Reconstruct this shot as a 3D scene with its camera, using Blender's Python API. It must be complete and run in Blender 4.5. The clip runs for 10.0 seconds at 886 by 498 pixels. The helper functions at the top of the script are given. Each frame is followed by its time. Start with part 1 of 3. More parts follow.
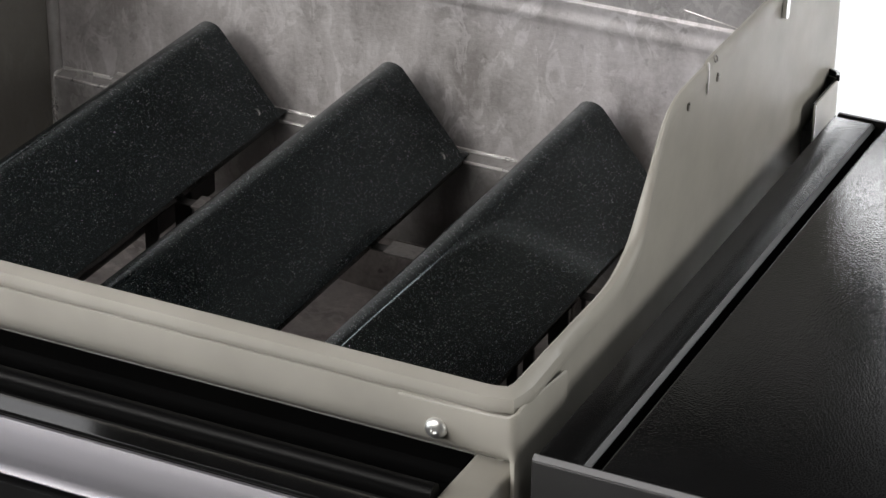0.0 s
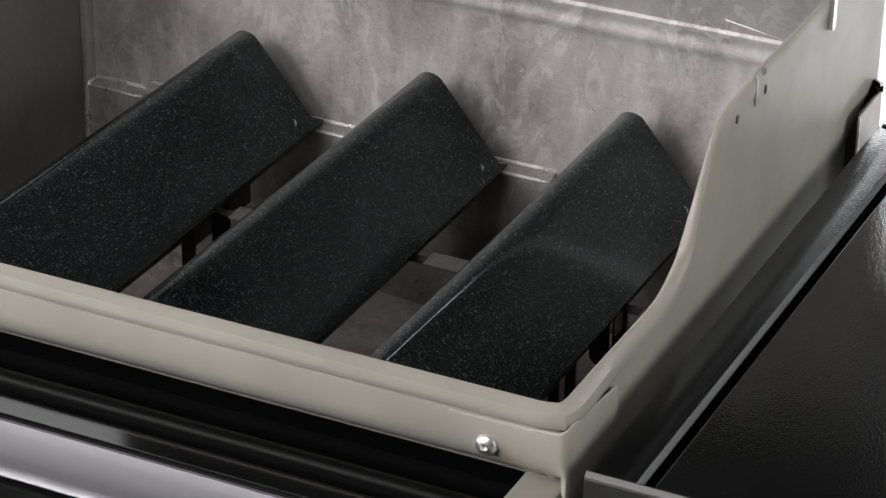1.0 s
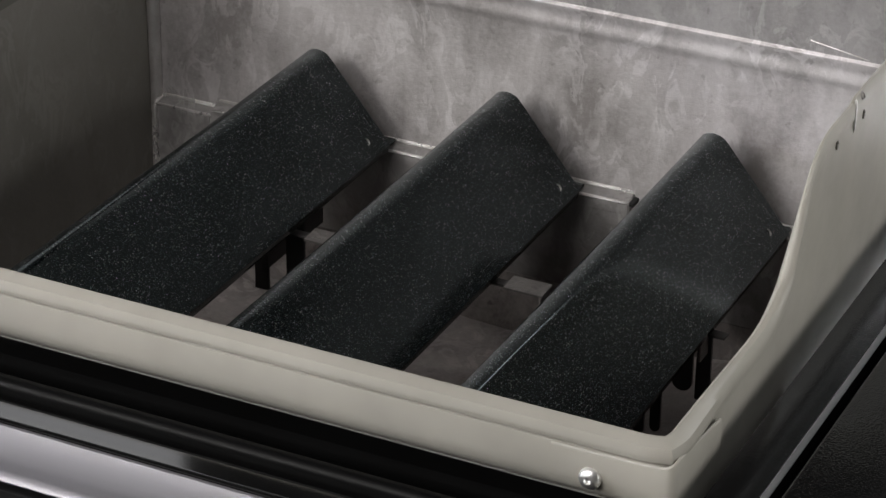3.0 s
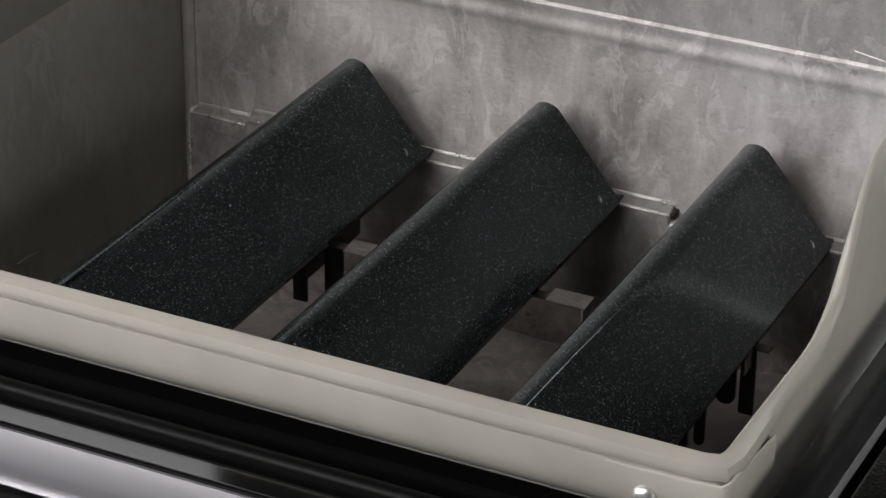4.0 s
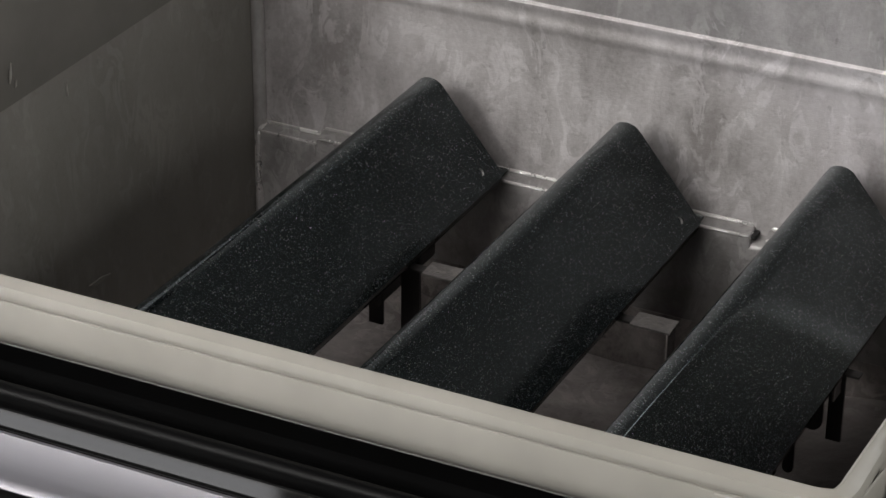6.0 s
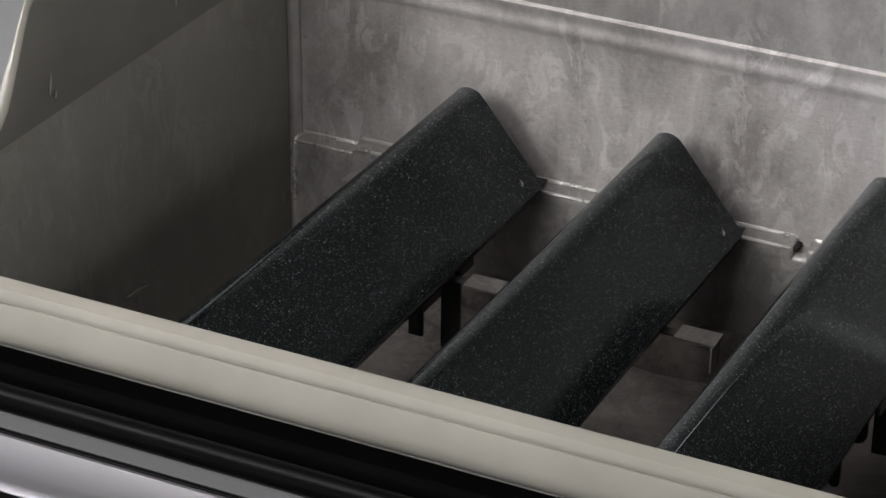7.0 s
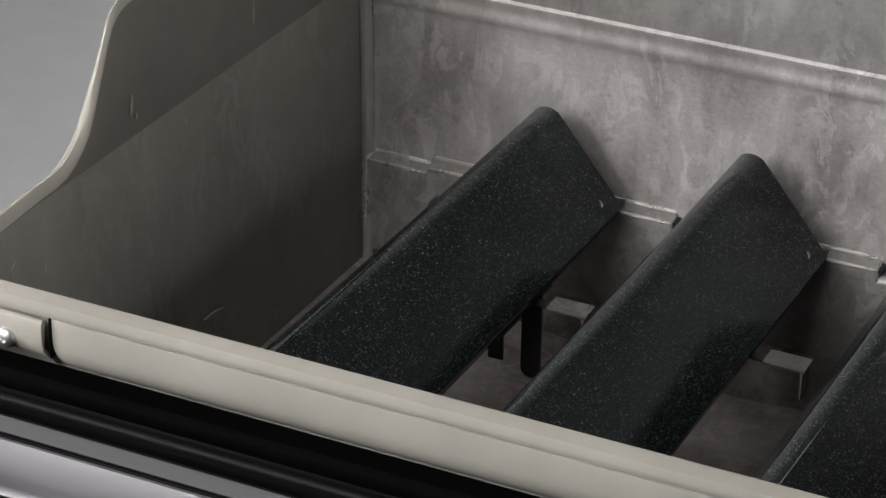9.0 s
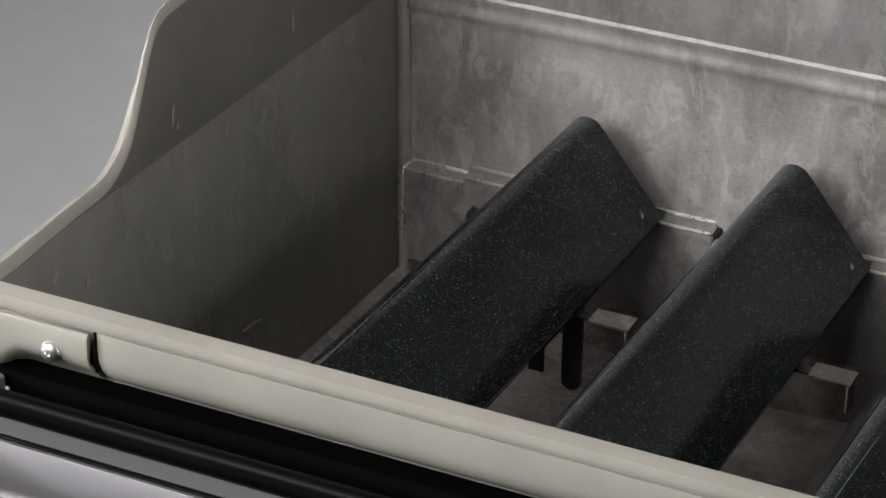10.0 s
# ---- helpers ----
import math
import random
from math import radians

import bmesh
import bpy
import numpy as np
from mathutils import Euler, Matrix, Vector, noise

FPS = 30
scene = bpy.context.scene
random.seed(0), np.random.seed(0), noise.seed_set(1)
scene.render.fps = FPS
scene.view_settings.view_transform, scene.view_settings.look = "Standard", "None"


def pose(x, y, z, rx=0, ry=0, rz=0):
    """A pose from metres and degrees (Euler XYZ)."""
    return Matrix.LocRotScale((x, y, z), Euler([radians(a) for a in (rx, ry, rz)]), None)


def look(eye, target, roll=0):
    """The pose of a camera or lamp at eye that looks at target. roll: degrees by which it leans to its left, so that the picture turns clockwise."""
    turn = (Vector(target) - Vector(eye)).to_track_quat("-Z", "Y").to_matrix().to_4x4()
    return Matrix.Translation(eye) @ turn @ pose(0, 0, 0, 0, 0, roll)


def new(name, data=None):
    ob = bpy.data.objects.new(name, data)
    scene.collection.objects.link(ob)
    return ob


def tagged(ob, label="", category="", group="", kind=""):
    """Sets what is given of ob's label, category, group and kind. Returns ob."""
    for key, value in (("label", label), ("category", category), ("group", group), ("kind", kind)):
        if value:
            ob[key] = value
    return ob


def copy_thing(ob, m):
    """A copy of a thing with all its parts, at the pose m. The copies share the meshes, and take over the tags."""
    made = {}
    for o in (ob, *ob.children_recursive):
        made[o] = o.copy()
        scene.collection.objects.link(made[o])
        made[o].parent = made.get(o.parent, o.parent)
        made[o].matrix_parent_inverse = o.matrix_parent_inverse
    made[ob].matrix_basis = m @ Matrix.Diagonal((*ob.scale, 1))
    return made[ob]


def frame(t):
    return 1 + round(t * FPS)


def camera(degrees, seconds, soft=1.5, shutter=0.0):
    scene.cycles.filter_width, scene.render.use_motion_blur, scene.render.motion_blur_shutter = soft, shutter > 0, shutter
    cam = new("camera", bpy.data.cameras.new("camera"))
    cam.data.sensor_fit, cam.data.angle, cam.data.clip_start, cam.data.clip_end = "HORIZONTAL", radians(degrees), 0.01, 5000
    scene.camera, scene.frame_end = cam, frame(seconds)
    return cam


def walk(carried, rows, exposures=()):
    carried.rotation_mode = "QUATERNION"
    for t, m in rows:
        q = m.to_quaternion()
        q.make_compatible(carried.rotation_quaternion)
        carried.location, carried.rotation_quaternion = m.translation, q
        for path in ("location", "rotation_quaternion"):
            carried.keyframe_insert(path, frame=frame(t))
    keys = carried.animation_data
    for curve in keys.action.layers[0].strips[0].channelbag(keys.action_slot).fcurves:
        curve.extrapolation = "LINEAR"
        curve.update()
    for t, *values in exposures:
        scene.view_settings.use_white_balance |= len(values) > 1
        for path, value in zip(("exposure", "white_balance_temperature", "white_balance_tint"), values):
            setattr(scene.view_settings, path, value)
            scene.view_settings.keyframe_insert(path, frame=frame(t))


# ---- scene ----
cam = camera(18.0, 10.0, 1.5)
ROWS = [
    (0.00, 0.7051, -1.3799, 1.5351, 62.384, -0.571, 26.036),
    (0.50, 0.6928, -1.3789, 1.5356, 62.377, -0.570, 26.071),
    (1.00, 0.6804, -1.3779, 1.5362, 62.371, -0.571, 26.103),
    (1.50, 0.6678, -1.3769, 1.5366, 62.366, -0.573, 26.132),
    (2.00, 0.6552, -1.3759, 1.5371, 62.360, -0.577, 26.158),
    (2.50, 0.6425, -1.3750, 1.5374, 62.356, -0.583, 26.181),
    (3.25, 0.6233, -1.3736, 1.5379, 62.349, -0.594, 26.211),
    (4.00, 0.6039, -1.3722, 1.5384, 62.344, -0.609, 26.235),
    (4.50, 0.5908, -1.3713, 1.5386, 62.340, -0.621, 26.247),
    (5.00, 0.5777, -1.3705, 1.5388, 62.338, -0.634, 26.256),
    (5.50, 0.5644, -1.3696, 1.5389, 62.335, -0.649, 26.263),
    (6.25, 0.5444, -1.3684, 1.5390, 62.332, -0.674, 26.267),
    (7.00, 0.5241, -1.3672, 1.5391, 62.331, -0.703, 26.265),
    (7.50, 0.5105, -1.3664, 1.5390, 62.330, -0.724, 26.260),
    (8.00, 0.4968, -1.3656, 1.5390, 62.330, -0.747, 26.253),
    (8.50, 0.4830, -1.3649, 1.5389, 62.330, -0.771, 26.242),
    (9.00, 0.4691, -1.3642, 1.5387, 62.330, -0.797, 26.229),
    (9.50, 0.4551, -1.3634, 1.5385, 62.331, -0.825, 26.213),
    (10.00, 0.4411, -1.3627, 1.5383, 62.332, -0.854, 26.194),
]
walk(cam, [(t, pose(*row)) for t, *row in ROWS])

# ---- world, lamps and exposure ----
world = bpy.data.worlds.new("studio_air")
world.use_nodes = True
world.node_tree.nodes["Background"].inputs[0].default_value = (0.9, 0.95, 1.0, 1)
world.node_tree.nodes["Background"].inputs[1].default_value = 0.008
scene.world = world
scene.view_settings.exposure = 0.0


def softbox(name, eye, target, sx, sy, power, colour=(1, 1, 1), spread=180):
    lamp = bpy.data.lights.new(name, "AREA")
    lamp.shape, lamp.size, lamp.size_y, lamp.energy, lamp.color, lamp.spread = "RECTANGLE", sx, sy, power, colour, radians(spread)
    ob = new(name, lamp)
    ob.matrix_world = look(eye, target)
    return ob


# All lamps are unseen; they are set from tones, shadows and reflections.
softbox("key_softbox", (-1.1, -2.2, 2.05), (0.05, 0.0, 0.88), 1.2, 0.9, 15, (1.0, 0.97, 0.94), 110)
# Overhead fill added to lift the interior and the rim tops.
softbox("top_fill_lamp", (-0.2, -1.95, 2.85), (0.0, -0.1, 0.8), 1.5, 1.2, 10, (1.0, 0.96, 0.93), 120)
softbox("side_softbox", (2.9, 0.35, 1.45), (0.1, -0.2, 0.9), 1.9, 1.7, 20, (1.0, 0.98, 0.95), 120)
softbox("backdrop_softbox", (0.9, 2.7, 1.7), (0.8, 2.6, 0.0), 1.1, 0.9, 64, (0.97, 0.98, 1.0), 110)
softbox("high_softbox", (-0.45, 4.0, 2.45), (0.4, -0.1, 0.88), 2.0, 1.3, 11, (0.97, 0.98, 1.0), 50)
softbox("left_softbox", (-2.3, 1.65, 2.75), (-2.2, 1.2, 0.0), 2.4, 2.0, 13, (0.98, 0.98, 1.0))
softbox("low_softbox", (-2.25, -1.5, 1.55), (0.2, 0.0, 0.87), 0.5, 0.4, 2.6, (0.93, 0.95, 1.0), 40)
# Fill lamp added to raise the sheen on the bars.
softbox("corner_fill_lamp", (2.4, 2.8, 2.5), (0.0, -0.25, 0.85), 1.3, 1.0, 0.5, (0.98, 0.99, 1.0), 90)
softbox("rear_softbox", (1.5, 2.7, 2.95), (0.31, -0.2, 0.88), 1.0, 0.8, 2.0, (0.98, 0.99, 1.0), 50)


# ---- materials ----
def mat(name, rough=0.5, metal=0.0, colour=(0.5, 0.5, 0.5)):
    m = bpy.data.materials.new(name)
    m.use_nodes = True
    b = m.node_tree.nodes["Principled BSDF"]
    b.inputs["Base Color"].default_value = (*colour, 1)
    b.inputs["Roughness"].default_value = rough
    b.inputs["Metallic"].default_value = metal
    return m, m.node_tree, b


def node(tree, kind, **values):
    n = tree.nodes.new(kind)
    for key, value in values.items():
        n.inputs[key.replace("_", " ")].default_value = value
    return n


def ramp(tree, source, stops):
    n = tree.nodes.new("ShaderNodeValToRGB")
    while len(n.color_ramp.elements) < len(stops):
        n.color_ramp.elements.new(0.5)
    for e, (p, c) in zip(n.color_ramp.elements, stops):
        e.position, e.color = p, (*c, 1) if len(c) == 3 else c
    tree.links.new(source, n.inputs[0])
    return n.outputs[0]


def grey(v):
    return (v, v, v)


def coords(tree, scale=(1, 1, 1)):
    geo = tree.nodes.new("ShaderNodeNewGeometry")
    mp = tree.nodes.new("ShaderNodeMapping")
    mp.inputs["Scale"].default_value = scale
    tree.links.new(geo.outputs["Position"], mp.inputs[0])
    return mp.outputs[0]


def noise_tex(tree, vec, scale, detail=4.0, rough=0.55, distortion=0.0):
    n = node(tree, "ShaderNodeTexNoise", Scale=scale, Detail=detail, Roughness=rough, Distortion=distortion)
    tree.links.new(vec, n.inputs["Vector"])
    return n.outputs["Fac"]


def math_node(tree, op, a, b):
    n = tree.nodes.new("ShaderNodeMath")
    n.operation = op
    for i, v in enumerate((a, b)):
        if isinstance(v, (int, float)):
            n.inputs[i].default_value = v
        else:
            tree.links.new(v, n.inputs[i])
    return n.outputs[0]


def mix_colour(tree, fac, a, b, blend="MIX"):
    n = tree.nodes.new("ShaderNodeMixRGB")
    n.blend_type = blend
    for i, v in enumerate((fac, a, b)):
        if isinstance(v, (int, float)):
            n.inputs[i].default_value = v
        elif isinstance(v, tuple):
            n.inputs[i].default_value = (*v, 1)
        else:
            tree.links.new(v, n.inputs[i])
    return n.outputs[0]


def bump(tree, bsdf, height, strength, distance):
    n = node(tree, "ShaderNodeBump", Strength=strength, Distance=distance)
    tree.links.new(height, n.inputs["Height"])
    tree.links.new(n.outputs[0], bsdf.inputs["Normal"])


def make_paint(name, colour, rough, peel=0.25, spot=0.12):
    """Baked-on paint: slight cloudiness and a faint orange peel."""
    m, t, b = mat(name, rough)
    v = coords(t)
    cloud = noise_tex(t, v, 18, 3)
    low = tuple(c * (1 - spot) for c in colour)
    high = tuple(c * (1 + spot * 0.6) for c in colour)
    t.links.new(ramp(t, cloud, [(0.3, low), (0.7, high)]), b.inputs["Base Color"])
    t.links.new(ramp(t, noise_tex(t, v, 60, 5), [(0.3, grey(rough - 0.06)), (0.7, grey(rough + 0.08))]), b.inputs["Roughness"])
    bump(t, b, noise_tex(t, v, 420, 3), peel, 0.0006)
    return m


def make_aluminium(name, dark, light, rough=0.5, streak=(60, 60, 9), metal=0.35, swirl=0.13):
    """Cast aluminium: mottled, with flow marks that swirl, faint upright streaks and pits."""
    m, t, b = mat(name, rough, metal)
    v = coords(t)
    streaks = noise_tex(t, coords(t, streak), 1.0, 5, 0.55, 0.6)
    blotch = noise_tex(t, coords(t, (1.0, 1.0, 0.6)), 13, 6, 0.6, 0.5)
    patch = noise_tex(t, coords(t, (1.0, 1.0, 0.45)), 48, 5, 0.58, 0.5)
    speck = noise_tex(t, v, 300, 4, 0.7)
    flow = noise_tex(t, coords(t, (1.0, 1.0, 0.55)), 52, 5, 0.6, 1.5)
    worm = ramp(t, flow, [(0.50, grey(0.0)), (0.545, grey(0.9)), (0.60, grey(1.0)), (0.66, grey(0.2))])
    where = ramp(t, noise_tex(t, v, 17, 3), [(0.42, grey(0.0)), (0.58, grey(1.0))])
    frost = math_node(t, "MULTIPLY", worm, where)
    pits = ramp(t, noise_tex(t, v, 120, 2), [(0.27, grey(1.0)), (0.33, grey(0.0))])
    mixed = math_node(t, "ADD", math_node(t, "ADD", math_node(t, "MULTIPLY", streaks, 0.12), math_node(t, "MULTIPLY", patch, 0.26)), math_node(t, "ADD", math_node(t, "MULTIPLY", blotch, 0.46), math_node(t, "MULTIPLY", speck, 0.16)))
    mixed = math_node(t, "SUBTRACT", math_node(t, "ADD", mixed, math_node(t, "MULTIPLY", frost, swirl)), math_node(t, "MULTIPLY", pits, 0.06))
    t.links.new(ramp(t, mixed, [(0.40, dark), (0.51, tuple((a + c) / 2 for a, c in zip(dark, light))), (0.66, light)]), b.inputs["Base Color"])
    gloss = math_node(t, "SUBTRACT", ramp(t, patch, [(0.3, grey(rough - 0.1)), (0.7, grey(rough + 0.14))]), math_node(t, "MULTIPLY", frost, 0.10))
    t.links.new(gloss, b.inputs["Roughness"])
    relief = math_node(t, "ADD", math_node(t, "ADD", speck, math_node(t, "MULTIPLY", blotch, 1.5)), math_node(t, "MULTIPLY", patch, 1.4))
    bump(t, b, relief, 0.4, 0.0010)
    return m


def make_enamel(name):
    """Black porcelain enamel strewn with pale mica flecks of many sizes, each tilted its own way."""
    m, t, b = mat(name, 0.1)
    obj = t.nodes.new("ShaderNodeTexCoord").outputs["Object"]
    fleck, hue, tilt = None, None, None
    for scale, keep, size, strength in ((1000, 0.85, 0.29, 1.0), (1700, 0.77, 0.27, 0.7), (2600, 0.55, 0.36, 0.10)):
        vo = node(t, "ShaderNodeTexVoronoi", Scale=scale)
        t.links.new(obj, vo.inputs["Vector"])
        sep = t.nodes.new("ShaderNodeSeparateColor")
        t.links.new(vo.outputs["Color"], sep.inputs[0])
        chosen = math_node(t, "GREATER_THAN", sep.outputs[0], keep)
        near = math_node(t, "LESS_THAN", vo.outputs["Distance"], size)
        one = math_node(t, "MULTIPLY", math_node(t, "MULTIPLY", chosen, near), math_node(t, "MULTIPLY", math_node(t, "POWER", sep.outputs[2], 0.8), strength))
        fleck = one if fleck is None else math_node(t, "MAXIMUM", fleck, one)
        hue = vo.outputs["Color"] if hue is None else hue
        tilt = vo.outputs["Color"] if scale == 1000 else tilt
    b.inputs["Specular IOR Level"].default_value = 0.33
    b.inputs["Specular Tint"].default_value = (0.78, 0.97, 1.0, 1)
    cloud = noise_tex(t, obj, 22, 4)
    base = ramp(t, cloud, [(0.3, (0.0008, 0.0018, 0.0021)), (0.7, (0.0018, 0.0034, 0.0038))])
    pale = mix_colour(t, 0.28, (0.84, 0.95, 1.0), hue)
    t.links.new(mix_colour(t, fleck, base, pale), b.inputs["Base Color"])
    t.links.new(ramp(t, fleck, [(0.35, grey(0.1)), (0.75, grey(0.9))]), b.inputs["Metallic"])
    sheen = ramp(t, noise_tex(t, obj, 90, 4), [(0.3, grey(0.10)), (0.7, grey(0.15))])
    t.links.new(mix_colour(t, math_node(t, "GREATER_THAN", fleck, 0.02), sheen, grey(0.24)), b.inputs["Roughness"])
    bp = node(t, "ShaderNodeBump", Strength=0.08, Distance=0.0004)
    t.links.new(noise_tex(t, obj, 500, 3), bp.inputs["Height"])
    lean = t.nodes.new("ShaderNodeVectorMath")
    lean.operation = "SUBTRACT"
    lean.inputs[1].default_value = (0.5, 0.5, 0.5)
    t.links.new(tilt, lean.inputs[0])
    scaled = t.nodes.new("ShaderNodeVectorMath")
    scaled.operation = "SCALE"
    t.links.new(lean.outputs[0], scaled.inputs[0])
    t.links.new(math_node(t, "MULTIPLY", math_node(t, "GREATER_THAN", fleck, 0.12), 1.6), scaled.inputs["Scale"])
    total = t.nodes.new("ShaderNodeVectorMath")
    total.operation = "ADD"
    t.links.new(bp.outputs[0], total.inputs[0])
    t.links.new(scaled.outputs[0], total.inputs[1])
    unit = t.nodes.new("ShaderNodeVectorMath")
    unit.operation = "NORMALIZE"
    t.links.new(total.outputs[0], unit.inputs[0])
    t.links.new(unit.outputs[0], b.inputs["Normal"])
    return m


def make_powder_black(name, peel, rough=0.34, base=0.005):
    m, t, b = mat(name, rough)
    b.inputs["Specular IOR Level"].default_value = 0.32
    v = coords(t)
    t.links.new(ramp(t, noise_tex(t, v, 30, 4), [(0.3, grey(base)), (0.7, grey(base * 1.3))]), b.inputs["Base Color"])
    t.links.new(ramp(t, noise_tex(t, v, 70, 4), [(0.3, grey(rough - 0.02)), (0.7, grey(rough + 0.02))]), b.inputs["Roughness"])
    vo = node(t, "ShaderNodeTexVoronoi", Scale=1150)
    vo.feature = "SMOOTH_F1"
    t.links.new(v, vo.inputs["Vector"])
    bump(t, b, math_node(t, "ADD", vo.outputs["Distance"], noise_tex(t, v, 850, 2)), peel, 0.0006)
    return m


def make_steel(name, colour, rough, along=(4, 500, 500)):
    m, t, b = mat(name, rough, 1.0, colour)
    brush = noise_tex(t, coords(t, along), 1.0, 3)
    t.links.new(ramp(t, brush, [(0.3, grey(rough - 0.02)), (0.7, grey(rough + 0.03))]), b.inputs["Roughness"])
    t.links.new(ramp(t, brush, [(0.3, tuple(c * 0.95 for c in colour)), (0.7, colour)]), b.inputs["Base Color"])
    bump(t, b, brush, 0.03, 0.0003)
    return m


BEIGE = make_paint("taupe_paint", (0.36, 0.345, 0.303), 0.46, 0.05)
# Darker copy of the taupe: the inside's shade is in its colour.
CHEEK = make_paint("shade_darkened_paint", (0.145, 0.138, 0.122), 0.5)
ALU = make_aluminium("cast_aluminium", (0.325, 0.305, 0.298), (0.70, 0.675, 0.68), 0.44)
# Darker copy of the cast aluminium, with the inner walls' shade in it.
LINER = make_aluminium("shade_darkened_aluminium", (0.205, 0.196, 0.180), (0.280, 0.268, 0.246), 0.55, (30, 30, 14), 0.1)
PAN = make_aluminium("dark_brown_aluminium", (0.06, 0.053, 0.05), (0.28, 0.255, 0.245), 0.5, (24, 24, 24))
TRAY = make_aluminium("grey_tray_aluminium", (0.22, 0.20, 0.195), (0.55, 0.51, 0.50), 0.5, (24, 24, 24))


def paint_shade(m, centre, inner, outer, colour, scale=(1, 1, 1)):
    """A ragged dark patch in a metal's colour, standing for shade."""
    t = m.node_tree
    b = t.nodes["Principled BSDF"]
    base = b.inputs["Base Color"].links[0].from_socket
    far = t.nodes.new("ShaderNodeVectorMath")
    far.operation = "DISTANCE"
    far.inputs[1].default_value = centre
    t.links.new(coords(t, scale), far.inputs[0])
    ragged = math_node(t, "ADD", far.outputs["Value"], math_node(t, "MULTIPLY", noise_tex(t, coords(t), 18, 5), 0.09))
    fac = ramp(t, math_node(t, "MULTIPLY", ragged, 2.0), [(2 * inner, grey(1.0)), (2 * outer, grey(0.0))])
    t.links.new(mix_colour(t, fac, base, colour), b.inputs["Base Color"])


# Shade under the right-hand bars, painted into the floor.
paint_shade(TRAY, (0.14, -0.22, 0.70), 0.20, 0.29, (0.055, 0.048, 0.046))
# Shade low on the right inner wall, painted into its metal.
paint_shade(LINER, (0.262, -0.16, 0.74), 0.15, 0.24, (0.060, 0.052, 0.050))
LEDGE = make_aluminium("shaded_ledge_aluminium", (0.24, 0.23, 0.225), (0.46, 0.445, 0.44), 0.46)
# Shade below the ledge, painted into its front face.
paint_shade(LEDGE, (0.01, 0.015, 0.69), 0.065, 0.115, (0.075, 0.067, 0.064), (0.2, 1, 1))
# The cast aluminium in a darker tone.
PANEL = make_aluminium("darker_aluminium", (0.24, 0.23, 0.225), (0.46, 0.445, 0.44), 0.46)
# Pale metals; on edge rods their colour stands for highlights.
EDGE = make_aluminium("pale_edge_aluminium", (0.42, 0.40, 0.39), (0.70, 0.685, 0.68), 0.34, (60, 60, 9), 0.6)
NEAR_WHITE = make_aluminium("near_white_aluminium", (0.66, 0.64, 0.62), (0.88, 0.87, 0.86), 0.30, (60, 60, 60), 0.6)
STRIP = make_aluminium("heat_dulled_strip", (0.060, 0.056, 0.054), (0.16, 0.150, 0.143), 0.42, (50, 50, 50), 0.3)
ENAMEL = make_enamel("flecked_black_enamel")
POWDER = make_powder_black("black_powder_coat", 0.19, 0.12, 0.006)
RAIL = make_powder_black("black_rail_coat", 0.08, 0.13, 0.005)
RAIL.node_tree.nodes["Principled BSDF"].inputs["Specular IOR Level"].default_value = 0.15
POWDER.node_tree.nodes["Principled BSDF"].inputs["Specular IOR Level"].default_value = 0.23
LIP = make_powder_black("black_lip_paint", 0.02, 0.42, 0.002)
LIP.node_tree.nodes["Principled BSDF"].inputs["Specular IOR Level"].default_value = 0.09
# Black rail paint, made blacker to carry the channel's shade.
MATT = make_powder_black("matt_black_paint", 0.02, 0.62, 0.002)
MATT.node_tree.nodes["Principled BSDF"].inputs["Specular IOR Level"].default_value = 0.01
TRIM = make_powder_black("black_trim_paint", 0.08, 0.36, 0.020)
# Greys for the shelf bevels: reflected brightness is put into the colour.
BEVEL = make_steel("grey_sheen_metal", (0.20, 0.20, 0.20), 0.34, (300, 20, 300))
GLINT = make_steel("grey_glint_metal", (0.2, 0.2, 0.205), 0.36, (20, 300, 300))
SATIN = make_powder_black("black_satin_paint", 0.06)
STEEL = make_steel("brushed_steel", (0.30, 0.292, 0.312), 0.45, (1.5, 240, 240))
FLANGE = mat("glossy_black_flange", 0.08, 0.0, (0.006, 0.006, 0.006))[0]
FLANGE.node_tree.nodes["Principled BSDF"].inputs["IOR"].default_value = 2.2
ZINC = make_paint("dull_galvanised_metal", (0.30, 0.285, 0.27), 0.42)
BRIGHT = make_steel("polished_screw", (0.95, 0.95, 0.94), 0.40, (300, 300, 300))
SOOT = make_paint("sooty_burner_steel", (0.035, 0.033, 0.032), 0.55)
# Near-black for gaps and recesses; their shade is in this colour.
HOLE = make_paint("gap_shade_black", (0.012, 0.012, 0.012), 0.7)
FLOOR = make_paint("white_studio_floor", (0.78, 0.78, 0.79), 0.6, 0.05, 0.03)
WALL = make_paint("grey_studio_wall", (0.07, 0.07, 0.072), 0.8, 0.1, 0.06)
BACKDROP = make_paint("pale_studio_wall", (0.55, 0.55, 0.56), 0.8, 0.1, 0.04)


# ---- building blocks ----
def link(name, bm, material, parent=None, label="", smooth=True):
    bmesh.ops.recalc_face_normals(bm, faces=bm.faces)
    me = bpy.data.meshes.new(name)
    bm.to_mesh(me)
    bm.free()
    for m in material if isinstance(material, (list, tuple)) else [material]:
        me.materials.append(m)
    if smooth:
        me.polygons.foreach_set("use_smooth", [True] * len(me.polygons))
        me.set_sharp_from_angle(angle=radians(38))
    ob = new(name, me)
    if parent is not None:
        ob.parent = parent
        root = parent
        shift = Vector()
        while root is not None:
            shift += root.location
            root = root.parent
        me.transform(Matrix.Translation(-shift))
    if label:
        ob["label"] = label
    return ob


part = link


